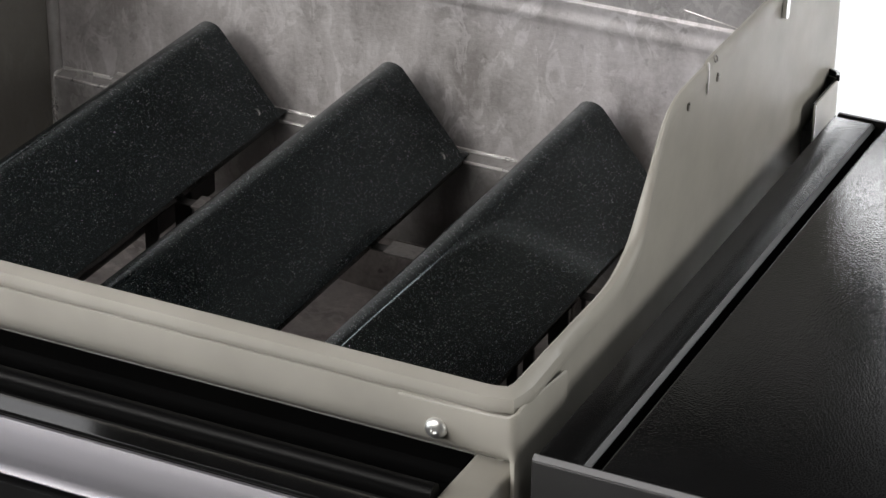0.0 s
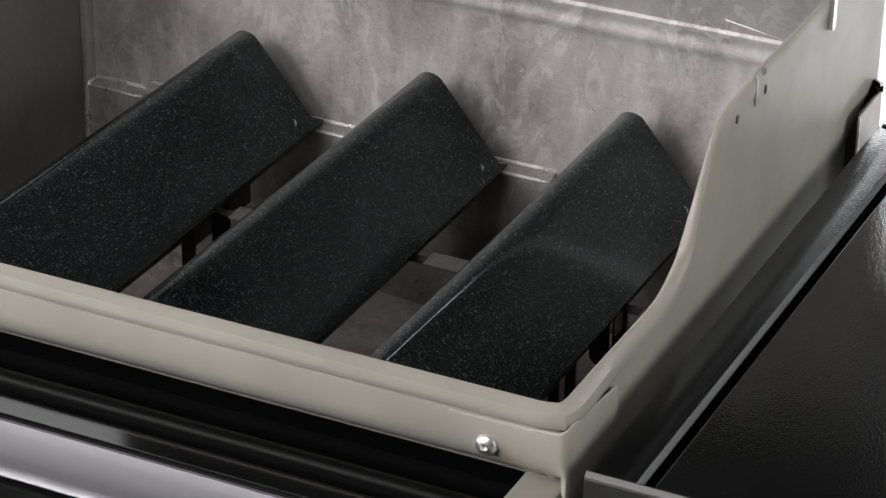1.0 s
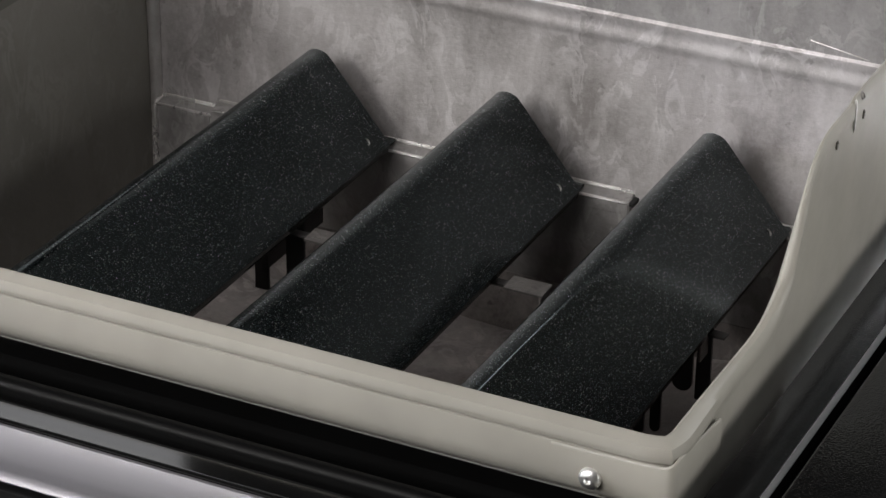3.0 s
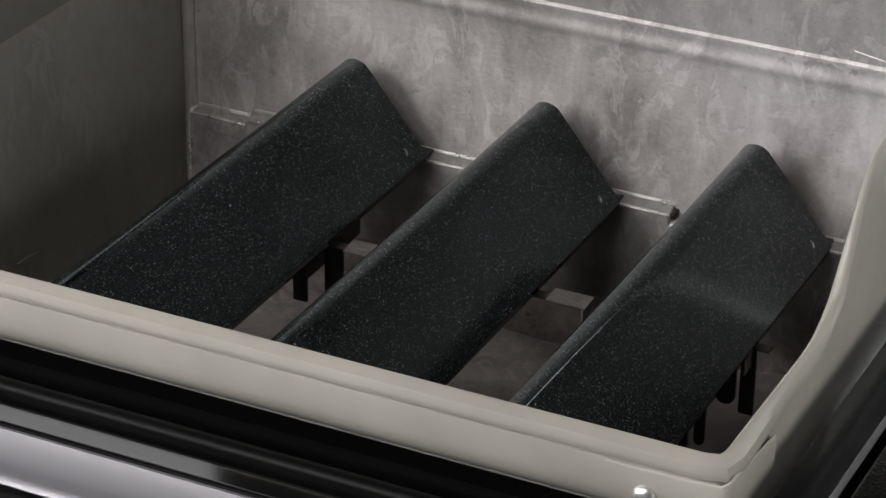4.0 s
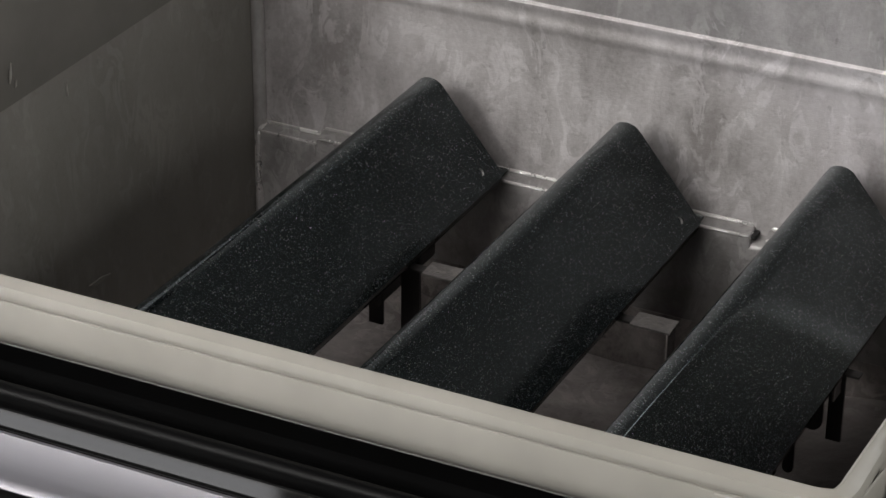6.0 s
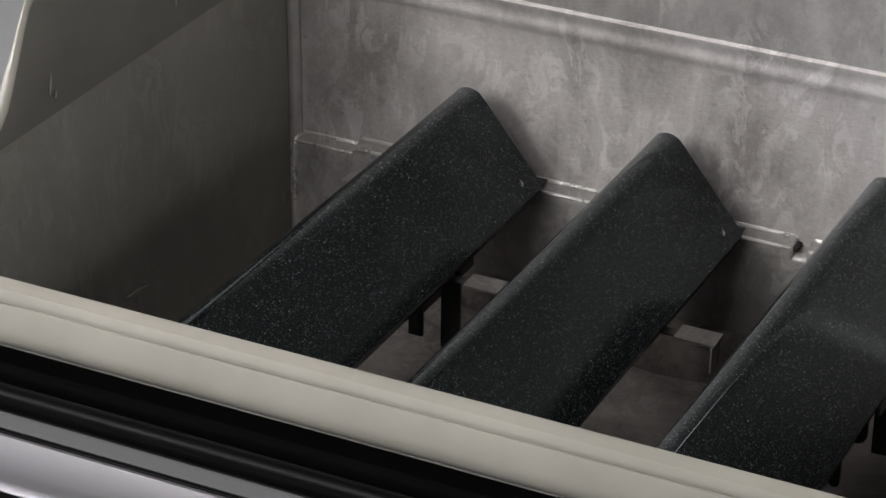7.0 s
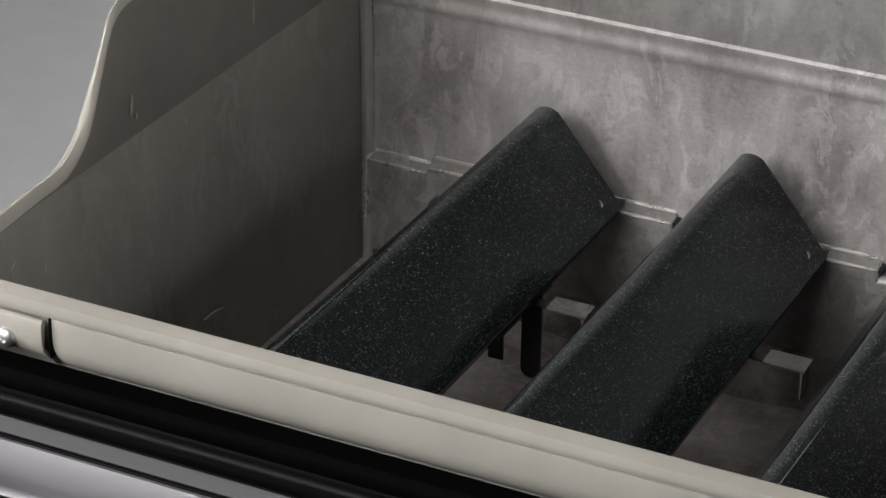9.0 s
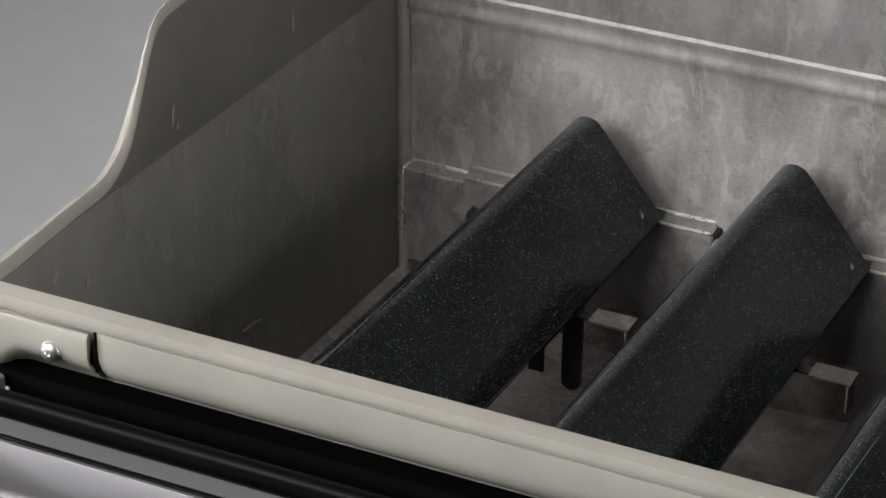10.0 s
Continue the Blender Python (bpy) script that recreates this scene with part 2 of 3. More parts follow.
def thing(name, at, label, category, group="", kind=""):
    ob = new(name)
    ob.empty_display_size = 0.05
    ob.location = at
    return tagged(ob, label, category, group, kind)


def box(lo, hi, bevel=0.0, segs=2, bm=None):
    bm2 = bmesh.new()
    bmesh.ops.create_cube(bm2, size=1)
    for v in bm2.verts:
        v.co = Vector([l + (c + 0.5) * (h - l) for c, l, h in zip(v.co, lo, hi)])
    if bevel:
        bmesh.ops.bevel(bm2, geom=bm2.edges[:], offset=bevel, segments=segs, affect="EDGES", profile=0.5)
    if bm is None:
        return bm2
    me = bpy.data.meshes.new("join")
    bm2.to_mesh(me)
    bm2.free()
    bm.from_mesh(me)
    bpy.data.meshes.remove(me)
    return bm


def loft(rings, closed=True, caps=True, bm=None):
    """Skin a list of rings of points, all of one length."""
    bm = bm or bmesh.new()
    vs = [[bm.verts.new(p) for p in ring] for ring in rings]
    n = len(rings[0])
    for a, b in zip(vs, vs[1:]):
        for i in range(n if closed else n - 1):
            j = (i + 1) % n
            bm.faces.new((a[i], a[j], b[j], b[i]))
    if caps and closed:
        bm.faces.new(vs[0][::-1])
        bm.faces.new(vs[-1])
    return bm


def extrude_x(section, x0, x1, bm=None, cuts=1):
    """A (y, z) section drawn along x."""
    return loft([[(x0 + (x1 - x0) * i / cuts, y, z) for y, z in section] for i in range(cuts + 1)], bm=bm)


def extrude_y(section, y0, y1, bm=None):
    return loft([[(x, y, z) for x, z in section] for y in (y0, y1)], bm=bm)


def lathe(profile, origin, axis, n=24, bm=None):
    """Turn (radius, height) points about the axis at origin."""
    q = Vector((0, 0, 1)).rotation_difference(Vector(axis))
    rings = []
    for r, h in profile:
        rings.append([Vector(origin) + q @ Vector((r * math.cos(2 * math.pi * i / n), r * math.sin(2 * math.pi * i / n), h)) for i in range(n)])
    return loft(rings, bm=bm)


def rod(a, b, r, n=8):
    """A thin round edge from a to b."""
    d = Vector(b) - Vector(a)
    return lathe([(r * 0.4, 0), (r, r), (r, d.length - r), (r * 0.4, d.length)], a, d.normalized(), n)


def rounded(bm, offset):
    """Take off the end edges of a drawn section."""
    ends = [e for e in bm.edges if abs(e.verts[0].co.x - e.verts[1].co.x) < 1e-6]
    bmesh.ops.bevel(bm, geom=ends, offset=offset, segments=2, affect="EDGES", clamp_overlap=True)
    return bm


def lerp(table, v):
    for (a, p), (b, q) in zip(table, table[1:]):
        if v <= b:
            return p + (q - p) * max(0.0, (v - a) / (b - a))
    return table[-1][1]


# ---- studio; walls and ceiling are unseen, their greys chosen to steer bounce light ----
tagged(link("floor", box((-4.5, -4, -0.05), (4.5, 5.5, 0.0)), FLOOR), "seamless white studio floor", "floor", kind="structure")
tagged(link("wall_north", box((-4.5, 5.5, -0.05), (4.5, 5.6, 3.4)), BACKDROP), "plain pale grey studio wall", "wall", kind="structure")
tagged(link("wall_south", box((-4.5, -4.1, -0.05), (4.5, -4.0, 3.4)), WALL), "plain grey studio wall", "wall", kind="structure")
tagged(link("wall_west", box((-4.6, -4.1, -0.05), (-4.5, 5.6, 3.4)), WALL), "plain grey studio wall", "wall", kind="structure")
tagged(link("wall_east", box((4.5, -4.1, -0.05), (4.6, 5.6, 3.4)), WALL), "plain grey studio wall", "wall", kind="structure")
tagged(link("ceiling", box((-4.6, -4.1, 3.4), (4.6, 5.6, 3.5)), WALL), "plain grey studio ceiling", "ceiling", kind="structure")

# ---- firebox ----
XI = 0.2575      # inside face of the side walls
YF = -0.3913     # inside face of the front wall
YB = 0.034       # inside face of the back wall
ZB = 0.700       # floor of the box
ZL = 0.660       # lower edge of its walls
firebox = thing("firebox", (0, -0.18, 0.69), "open gas grill firebox, taupe paint outside, bare aluminium inside", "grill firebox")

# rim height along the side walls, from front to back
RIM = [(-0.42, 0.904), (-0.36, 0.904), (-0.300, 0.9030), (-0.290, 0.9035), (-0.282, 0.9050), (-0.274, 0.9085), (-0.267, 0.9130), (-0.261, 0.9180), (-0.256, 0.9250),
       (-0.250, 0.9350), (-0.243, 0.9465), (-0.237, 0.9570), (-0.232, 0.9650), (-0.227, 0.9700), (-0.221, 0.9730), (-0.213, 0.9748), (-0.1815, 0.9755), (-0.1800, 0.9768), (-0.1770, 0.9778), (-0.1700, 0.9780), (0.06, 0.9780)]


def wall_section(h, front, bead, flare, dip=0.0):
    """(outward, z) of the wall, with draft: a bead along the rim; below it the front tucks under and the sides drop straight down."""
    d = (h - 0.80) * 0.06
    k = 1.0 - 0.55 * max(0.0, min(1.0, (h - 0.92) / 0.04))
    top = [(-0.0085, ZL), (min(0.8995, h - 0.0065) * 0.06 - 0.048 - 0.0002, min(0.8995, h - 0.0065)), (d - 0.0003, h - 0.0060), (d + 0.0009 * k, h - 0.0020), (d + 0.0030 * k, h), (d + 0.0055 * k, h - 0.0004), (d + 0.0074 * k + 0.0020 * bead, h - 0.0026), (d + 0.0079 * k + 0.0026 * bead, h - 0.0060), (d + 0.0078 * k + 0.0026 * bead, h - 0.0080), (d + 0.0075 * k + 0.0024 * bead, h - 0.0096), (d + 0.0064 * k - 0.0002 * bead, h - 0.0100)]
    tuck = [(0.0154 - 0.0180 * (1 - math.cos(radians(11 * i))), 0.8802 - 0.0180 * math.sin(radians(11 * i))) for i in range(0, 8)] + [(-0.0075, 0.8622)]
    face = [(a - dip, z) for a, z in [(0.0148, 0.8924), (0.0154, 0.8890)] + tuck]
    plain = [(0.0128, 0.8985), (0.0110, 0.8945), (0.0092, 0.8900), (0.0085, 0.8850), (0.0080, 0.8720), (-0.003, ZL)]
    flange = [(0.0134, 0.8985), (0.0131, 0.8900), (0.0129, 0.8820), (0.0128, 0.8740), (0.0130, 0.8660), (0.0140, 0.8500)]
    plain = plain if flare <= 1 else [(0.0134, 0.8985), (0.0131, 0.8900), (0.0125, 0.8820), (0.0118, 0.8750), (0.0112, 0.8690), (-0.003, ZL)]
    flare = min(flare, 2 - flare)
    side = [(a[0] + (b[0] - a[0]) * flare, a[1] + (b[1] - a[1]) * flare) for a, b in zip(plain, flange)]
    side = [side[0]] + [p for a, b in zip(side, side[1:]) for p in (((a[0] + b[0]) / 2, (a[1] + b[1]) / 2), b)]
    return top + [(a[0] * front + b[0] * (1 - front), a[1] * front + b[1] * (1 - front)) for a, b in zip(face, side)]


def station(px, py, nx, ny, h, front, bead, flare, dip=0.0):
    return [(px + nx * o, py + ny * o, z) for o, z in wall_section(h, front, bead, flare, dip)]


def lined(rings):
    """The wall's skin; its inner face is bare metal, darkened to stand for shade."""
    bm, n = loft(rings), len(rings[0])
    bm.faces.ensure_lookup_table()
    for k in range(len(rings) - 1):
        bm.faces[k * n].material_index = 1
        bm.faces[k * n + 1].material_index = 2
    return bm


def side_wall(sign):
    ys = [YF + 0.002, -0.384, -0.376, -0.366, -0.358, -0.352, -0.34, -0.33, -0.315] + [y for y, _ in RIM[2:-1]] + [-0.12, -0.05, 0.0, 0.031]
    rings = []
    for y in ys:
        bead = max(0.0, min(1.0, 1.0 - (y + 0.389) / 0.06))
        flare = max(0.0, min(1.0, (y + 0.372) / 0.02)) if y < -0.353 else 1.0 + max(0.0, min(1.0, (y + 0.26) / 0.18))
        ease = min(1.0, max(0.0, (y + 0.376) / 0.06)) if sign < 0 else 0.0
        rings.append(station(sign * (XI + 0.001 * ease), y, sign, 0, lerp(RIM, y + 0.007 * ease) + 0.0035 * ease, 0.0, bead, flare))
    return lined(rings)


def front_wall():
    rings, r = [], 0.002
    for sign, order in ((-1, 1), (1, -1)):
        turn = []
        for i in range(13):
            a = radians(90 * i / 12)
            front = min(1.0, i / 8)
            mitre = 0.52 + 0.48 / max(math.cos(a), math.sin(a))
            turn.append(station(sign * (XI - r + r * math.cos(a)), YF + r - r * math.sin(a), sign * math.cos(a) * mitre, -math.sin(a) * mitre, 0.904, front, 1.0, 0.0))
        # The face dips beside the left plate, shaped to hold a shadow.
        rings += turn if order == 1 else [station(x, YF, 0, -1, 0.904, 1, 1.0, 0, dip) for x, dip in ((-0.2080, 0.0065), (-0.2035, 0.0062), (-0.2024, 0.0050), (-0.2012, 0.0034), (-0.1998, 0.0020), (-0.1978, 0.0011), (-0.1948, 0.0004), (-0.1910, 0.0), (-0.15, 0.0), (0.0, 0.0), (0.15, 0.0))] + turn[::-1]
    return lined(rings)


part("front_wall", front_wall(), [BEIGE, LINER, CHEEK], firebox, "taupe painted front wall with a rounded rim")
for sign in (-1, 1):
    part("side_wall", side_wall(sign), [BEIGE, LINER, CHEEK], firebox, "taupe painted side wall with a stepped rim, inside metal darkened for shade")
    # seam where the rear cheek begins, its clip and its holes
    # Near-white bead: the seam's highlight is put into its colour.
    part("seam_bead", lathe([(0.0002, 0), (0.0007, 0.001), (0.0007, 0.014), (0.0002, 0.0175)], (sign * (XI + 0.0140), -0.1800, 0.9770), (0, 0, -1), 10), NEAR_WHITE, firebox)
    part("rim_dimple", lathe([(0.0021, -0.002), (0.0021, 0.0004), (0.0016, 0.0005), (0.0012, -0.001)], (sign * (XI + 0.0140), -0.1705, 0.9755), (sign, 0, 0.5), 14), PANEL, firebox, "small grey dimple in the rim")
    clip = [(-0.0710, 0.9785), (-0.0710, 0.9610), (-0.0702, 0.9595), (-0.0685, 0.9588), (-0.0668, 0.9595), (-0.0660, 0.9610), (-0.0660, 0.9785)]
    part("rim_clip", loft([[(sign * (XI + o), y, z) for y, z in clip] for o in (0.0140, 0.0164)]), BRIGHT, firebox, "thin metal clip over the rim")
    for y, z, out in ((-0.2045, 0.9630, 0.0138), (-0.1650, 0.9630, 0.0138)):
        ovals = [[(sign * (XI + out + d), y + r * 0.0015 * math.cos(a), z + r * 0.0026 * math.sin(a)) for a in [2 * math.pi * i / 16 for i in range(16)]] for r, d in ((1.0, -0.0006), (0.95, 0.0003), (0.6, 0.0003), (0.5, -0.0010))]
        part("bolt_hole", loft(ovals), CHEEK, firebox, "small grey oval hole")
        part("bolt_tip", lathe([(0.0011, -0.001), (0.0011, 0.0005), (0.0004, 0.0008)], (sign * (XI + out), y + 0.0001, z - 0.0006), (sign, 0, 0), 10), ZINC, firebox)

# back wall with a double bead below the upper panel
cove = [(0.0013, 0.8780), (0.0014, 0.8815), (0.0016, 0.8826), (0.0021, 0.8840), (0.0028, 0.8854), (0.0031, 0.8868), (0.0030, 0.8888), (0.0026, 0.8910), (0.0023, 0.8932), (0.0025, 0.8952), (0.0031, 0.8972), (0.0037, 0.8988), (0.0039, 0.8998), (0.0035, 0.9006), (0.0028, 0.9012), (0.0020, 0.9022), (0.0016, 0.9050)]
back = [(YB - 0.018, ZL), (YB - 0.008, 0.80), (YB - 0.0014, 0.8660)] + [(YB - d, z) for d, z in cove] + [(YB, 0.9790), (YB + 0.016, 0.9790), (YB + 0.014, ZL)]
part("back_wall", extrude_x(back, -XI - 0.008, XI + 0.008, cuts=6), ALU, firebox, "bare cast aluminium back wall with a ridge")
part("upper_panel", extrude_x([(YB - 0.0026, 0.9020), (YB - 0.0040, 0.9785), (YB + 0.010, 0.9785), (YB + 0.010, 0.9050)], -XI - 0.0075, XI + 0.0075), PANEL, firebox, "darker upper panel of the back wall")
ridge = [(YB - 0.0034 + 0.0007 * math.cos(radians(30 * i)), 0.9000 + 0.0007 * math.sin(radians(30 * i))) for i in range(12)]
part("ridge_bead", extrude_x(ridge, -XI - 0.003, XI + 0.004), ALU, firebox, "bright worn ridge")
part("casting_line", rod((0.1780, 0.0313, 0.9085), (0.2134, 0.0314, 0.9028), 0.0004), EDGE, firebox, "thin bright casting line")
for sign in (-1, 1):
    r, rings = 0.0042, []
    for z in (ZB, 0.80, 0.882, 0.96):
        cx, cy = XI + (z - 0.80) * 0.06 - 0.0022, YB - 0.008 + (min(z, 0.866) - 0.80) * 0.1 - 0.0015
        rings.append([(sign * (cx - r * math.sin(radians(30 * i))), cy - r * math.cos(radians(30 * i)), z) for i in range(12)])
    part("corner_fillet", loft(rings), EDGE, firebox)

SCRATCH = make_paint("pale_scratch", (0.42, 0.40, 0.37), 0.6)
SMEAR = make_paint("dull_scuff", (0.30, 0.285, 0.26), 0.6)
for y, z, dy, dz, w in ((-0.2284, 0.918, 0.0010, 0.0060, 0.0007), (-0.2245, 0.9105, 0.0008, 0.0020, 0.0005), (-0.1781, 0.889, -0.0004, 0.0048, 0.0005), (-0.3464, 0.879, 0.0030, 0.0022, 0.0006), (-0.3199, 0.8645, 0.0004, 0.0030, 0.0006), (-0.0980, 0.922, 0.0002, 0.0070, 0.0004), (-0.1660, 0.7640, 0.0110, -0.0012, 0.0022)):
    x = -XI - (z - 0.80) * 0.06 + 0.0006
    a, b = Vector((x, y - dy, z - dz)), Vector((x, y + dy, z + dz))
    side = Vector((0, dz, -dy)).normalized() * w
    ring = [a, a + (b - a) * 0.3 + side, a + (b - a) * 0.6 + side * 0.7, b, a + (b - a) * 0.5 - side * 0.6]
    part("scratch", loft([[tuple(p + Vector((o, 0, 0))) for p in ring] for o in (-0.0006, 0.0002)]), SMEAR if w > 0.001 else SCRATCH, firebox)

# ledge along the back on which the bars lie
ledge = [(YB + 0.002, 0.672), (0.0138, 0.672), (0.0168, 0.7790), (0.0172, 0.7808), (0.0182, 0.7820), (0.0245, 0.7862), (0.0262, 0.7868), (YB + 0.002, 0.7868)]
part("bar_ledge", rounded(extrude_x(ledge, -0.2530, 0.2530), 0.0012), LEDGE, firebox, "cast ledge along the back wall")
# Dark strip added in place of the shade low between the bars.
part("shade_strip", loft([[(x, y, z) for y, z in ((0.0300, 0.671), (0.0132, 0.671), (0.0148, 0.7240), (0.0300, 0.7240))] for x in (-0.2497, 0.2497)]), PAN, firebox, "dark strip standing for shade at the foot of the back wall")
for i, (a, b) in enumerate(((-0.2105, -0.049), (-0.040, 0.078), (0.0865, 0.2105))):
    raised = [(YB + 0.001, 0.7800), (0.0163, 0.7800), (0.0162, 0.7858), (0.0166, 0.7872), (0.0178, 0.7880), (0.0245, 0.7906), (0.0262, 0.7910), (YB + 0.001, 0.7910)]
    part("ledge_step", rounded(extrude_x(raised, a, b), 0.0008), PANEL, firebox)
    # Pale rods added to paint highlights along the step's edges.
    for y, z, r in ((0.0166, 0.7877, 0.0011), (0.0260, 0.7913, 0.0016)):
        part("edge_highlight", rod((a + 0.001, y, z), (b - 0.001, y, z), r), NEAR_WHITE, firebox)
    # Dark block in place of shade on the step's end face.
    part("end_shade", box((b - 0.0002, 0.0168, 0.7858), (b + 0.0030, 0.0262, 0.7888), 0.0008), HOLE, firebox, "dark block painting the shaded end of the step")
end = [(YB + 0.001, 0.7740), (0.0161, 0.7740), (0.0160, 0.7818), (0.0164, 0.7838), (0.0176, 0.7850), (0.0245, 0.7868), (0.0262, 0.7872), (YB + 0.001, 0.7872)]
part("ledge_end", rounded(extrude_x(end, -0.2534, -0.2106), 0.0010), PANEL, firebox)
# Pale rods that paint highlights round the ledge's left end.
part("edge_highlight", rod((-0.2515, 0.0255, 0.7870), (-0.2108, 0.0255, 0.7870), 0.0018), NEAR_WHITE, firebox)
part("edge_highlight", rod((-0.2515, 0.0166, 0.7843), (-0.2108, 0.0166, 0.7843), 0.0010), EDGE, firebox)
part("edge_highlight", rod((-0.2520, 0.0164, 0.7842), (-0.2520, 0.0150, 0.7200), 0.0021), EDGE, firebox)
part("edge_highlight", rod((-0.2520, 0.0164, 0.7842), (-0.2515, 0.0255, 0.7870), 0.0016), NEAR_WHITE, firebox)
for x in (-0.158, -0.078, 0.002, 0.082, 0.1615):
    part("casting_mark", lathe([(0.0024, -0.002), (0.0022, 0.0000), (0.0016, 0.0003), (0.0010, 0.0000)], (x, YB - 0.0019, 0.8925), (0, -1, 0.15), 16), PANEL, firebox, "small round casting mark")
part("locating_tab", box((-0.2130, 0.0040, 0.7640), (-0.2030, 0.0180, 0.7715), 0.0012), PANEL, firebox)
part("tab_stop", box((-0.2028, 0.0060, 0.7590), (-0.1985, 0.0180, 0.7695), 0.0008), SOOT, firebox)
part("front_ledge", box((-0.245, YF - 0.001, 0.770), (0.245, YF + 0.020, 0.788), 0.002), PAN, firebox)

# floor that falls in a shallow curve towards the middle
bed = [(-0.258 + 0.516 * i / 24, ZB - 0.016 + 0.034 * abs(-1 + i / 12) ** 1.4) for i in range(25)]
part("floor_plate", extrude_y(bed + [(x, z - 0.006) for x, z in bed[::-1]], YF - 0.004, YB + 0.005), TRAY, firebox, "dished aluminium floor plate with a shade patch painted in")


def corner_bracket(sign, inner):
    """A plate that wraps round the front corner below the rim."""
    r = 0.005
    xo, yo = XI + 0.0162, YF - (0.0161 if sign > 0 else 0.0180)
    plan = [(inner, yo, 0, -1, 0.8920), (0.2440, yo, 0, -1, 0.8924), (0.2500, yo, 0, -1, 0.8925), (0.2560, yo, 0, -1, 0.8928), (xo - r - 0.004, yo, 0, -1, 0.8932)]
    plan += [(xo - r + r * math.sin(radians(15 * i)), yo + r - r * math.cos(radians(15 * i)), math.sin(radians(15 * i)), -math.cos(radians(15 * i)), 0.8935 + 0.0006 * i) for i in range(0, 7)]
    plan += [(xo, -0.392, 1, 0, 0.8960), (xo, -0.375, 1, 0, 0.8935), (xo, -0.3515, 1, 0, 0.8905)]
    rings = []
    for x, y, nx, ny, top in plan:
        side = min(1.0, nx * 1.5)
        low, lean = 0.8630 - 0.0330 * side, (0.0020 if sign < 0 else 0.0005)
        drop = 0.010 * max(0.0, min(1.0, (x - 0.2440) / 0.012)) if sign < 0 else 0.0
        tuck = (0.0008, 0.0022, 0.0050) if sign > 0 else (0.0010, 0.0040, 0.0074)
        sec = [(-tuck[0] * (1 - side), 0.8757 - drop), (0.0, 0.8795 - drop), (0.0, top - 0.0006 - 0.9 * lean), (-0.6 * lean, top - 0.0004), (-lean - 0.0005, top), (-lean - 0.0016, top - 0.001), (-0.0016, 0.8770 - drop), (-0.0130 + 0.0114 * side, low + 0.0010), (-0.0120 + 0.0120 * side, low), (-tuck[2] * (1 - side), 0.8685 - drop), (-tuck[1] * (1 - side), 0.8715 - drop)]
        rings.append([(sign * (x + nx * o), y + ny * o, z) for o, z in sec])
    return loft(rings)


for sign, inner, screw_x in ((-1, 0.2033, -0.2235), (1, 0.2145, 0.2340)):
    bracket = part("corner_bracket", corner_bracket(sign, inner), BEIGE, firebox, "taupe corner plate held by a bright screw")
    screw = part("screw", lathe([(0.0054, 0), (0.0054, 0.0009), (0.0048, 0.0022), (0.0035, 0.0032), (0.0020, 0.0037), (0.0017, 0.0037), (0.0014, 0.0022), (0.0002, 0.0022)], (screw_x, YF - (0.0159 if sign > 0 else 0.0178), 0.8788), (0, -1, 0)), BRIGHT, bracket, "polished domed screw")

# Black strip that paints the left plate's cast shadow.
part("seam_shade", box((-0.2032, YF - 0.0120, 0.8690), (-0.2027, YF - 0.0070, 0.8912), 0.0003), HOLE, firebox, "dark strip standing for the shadow beside the corner plate")

# ---- heat bars ----
BAR_X = (-0.1283, -0.0003, 0.1315)
Y0, Y1 = -0.3785, 0.0080


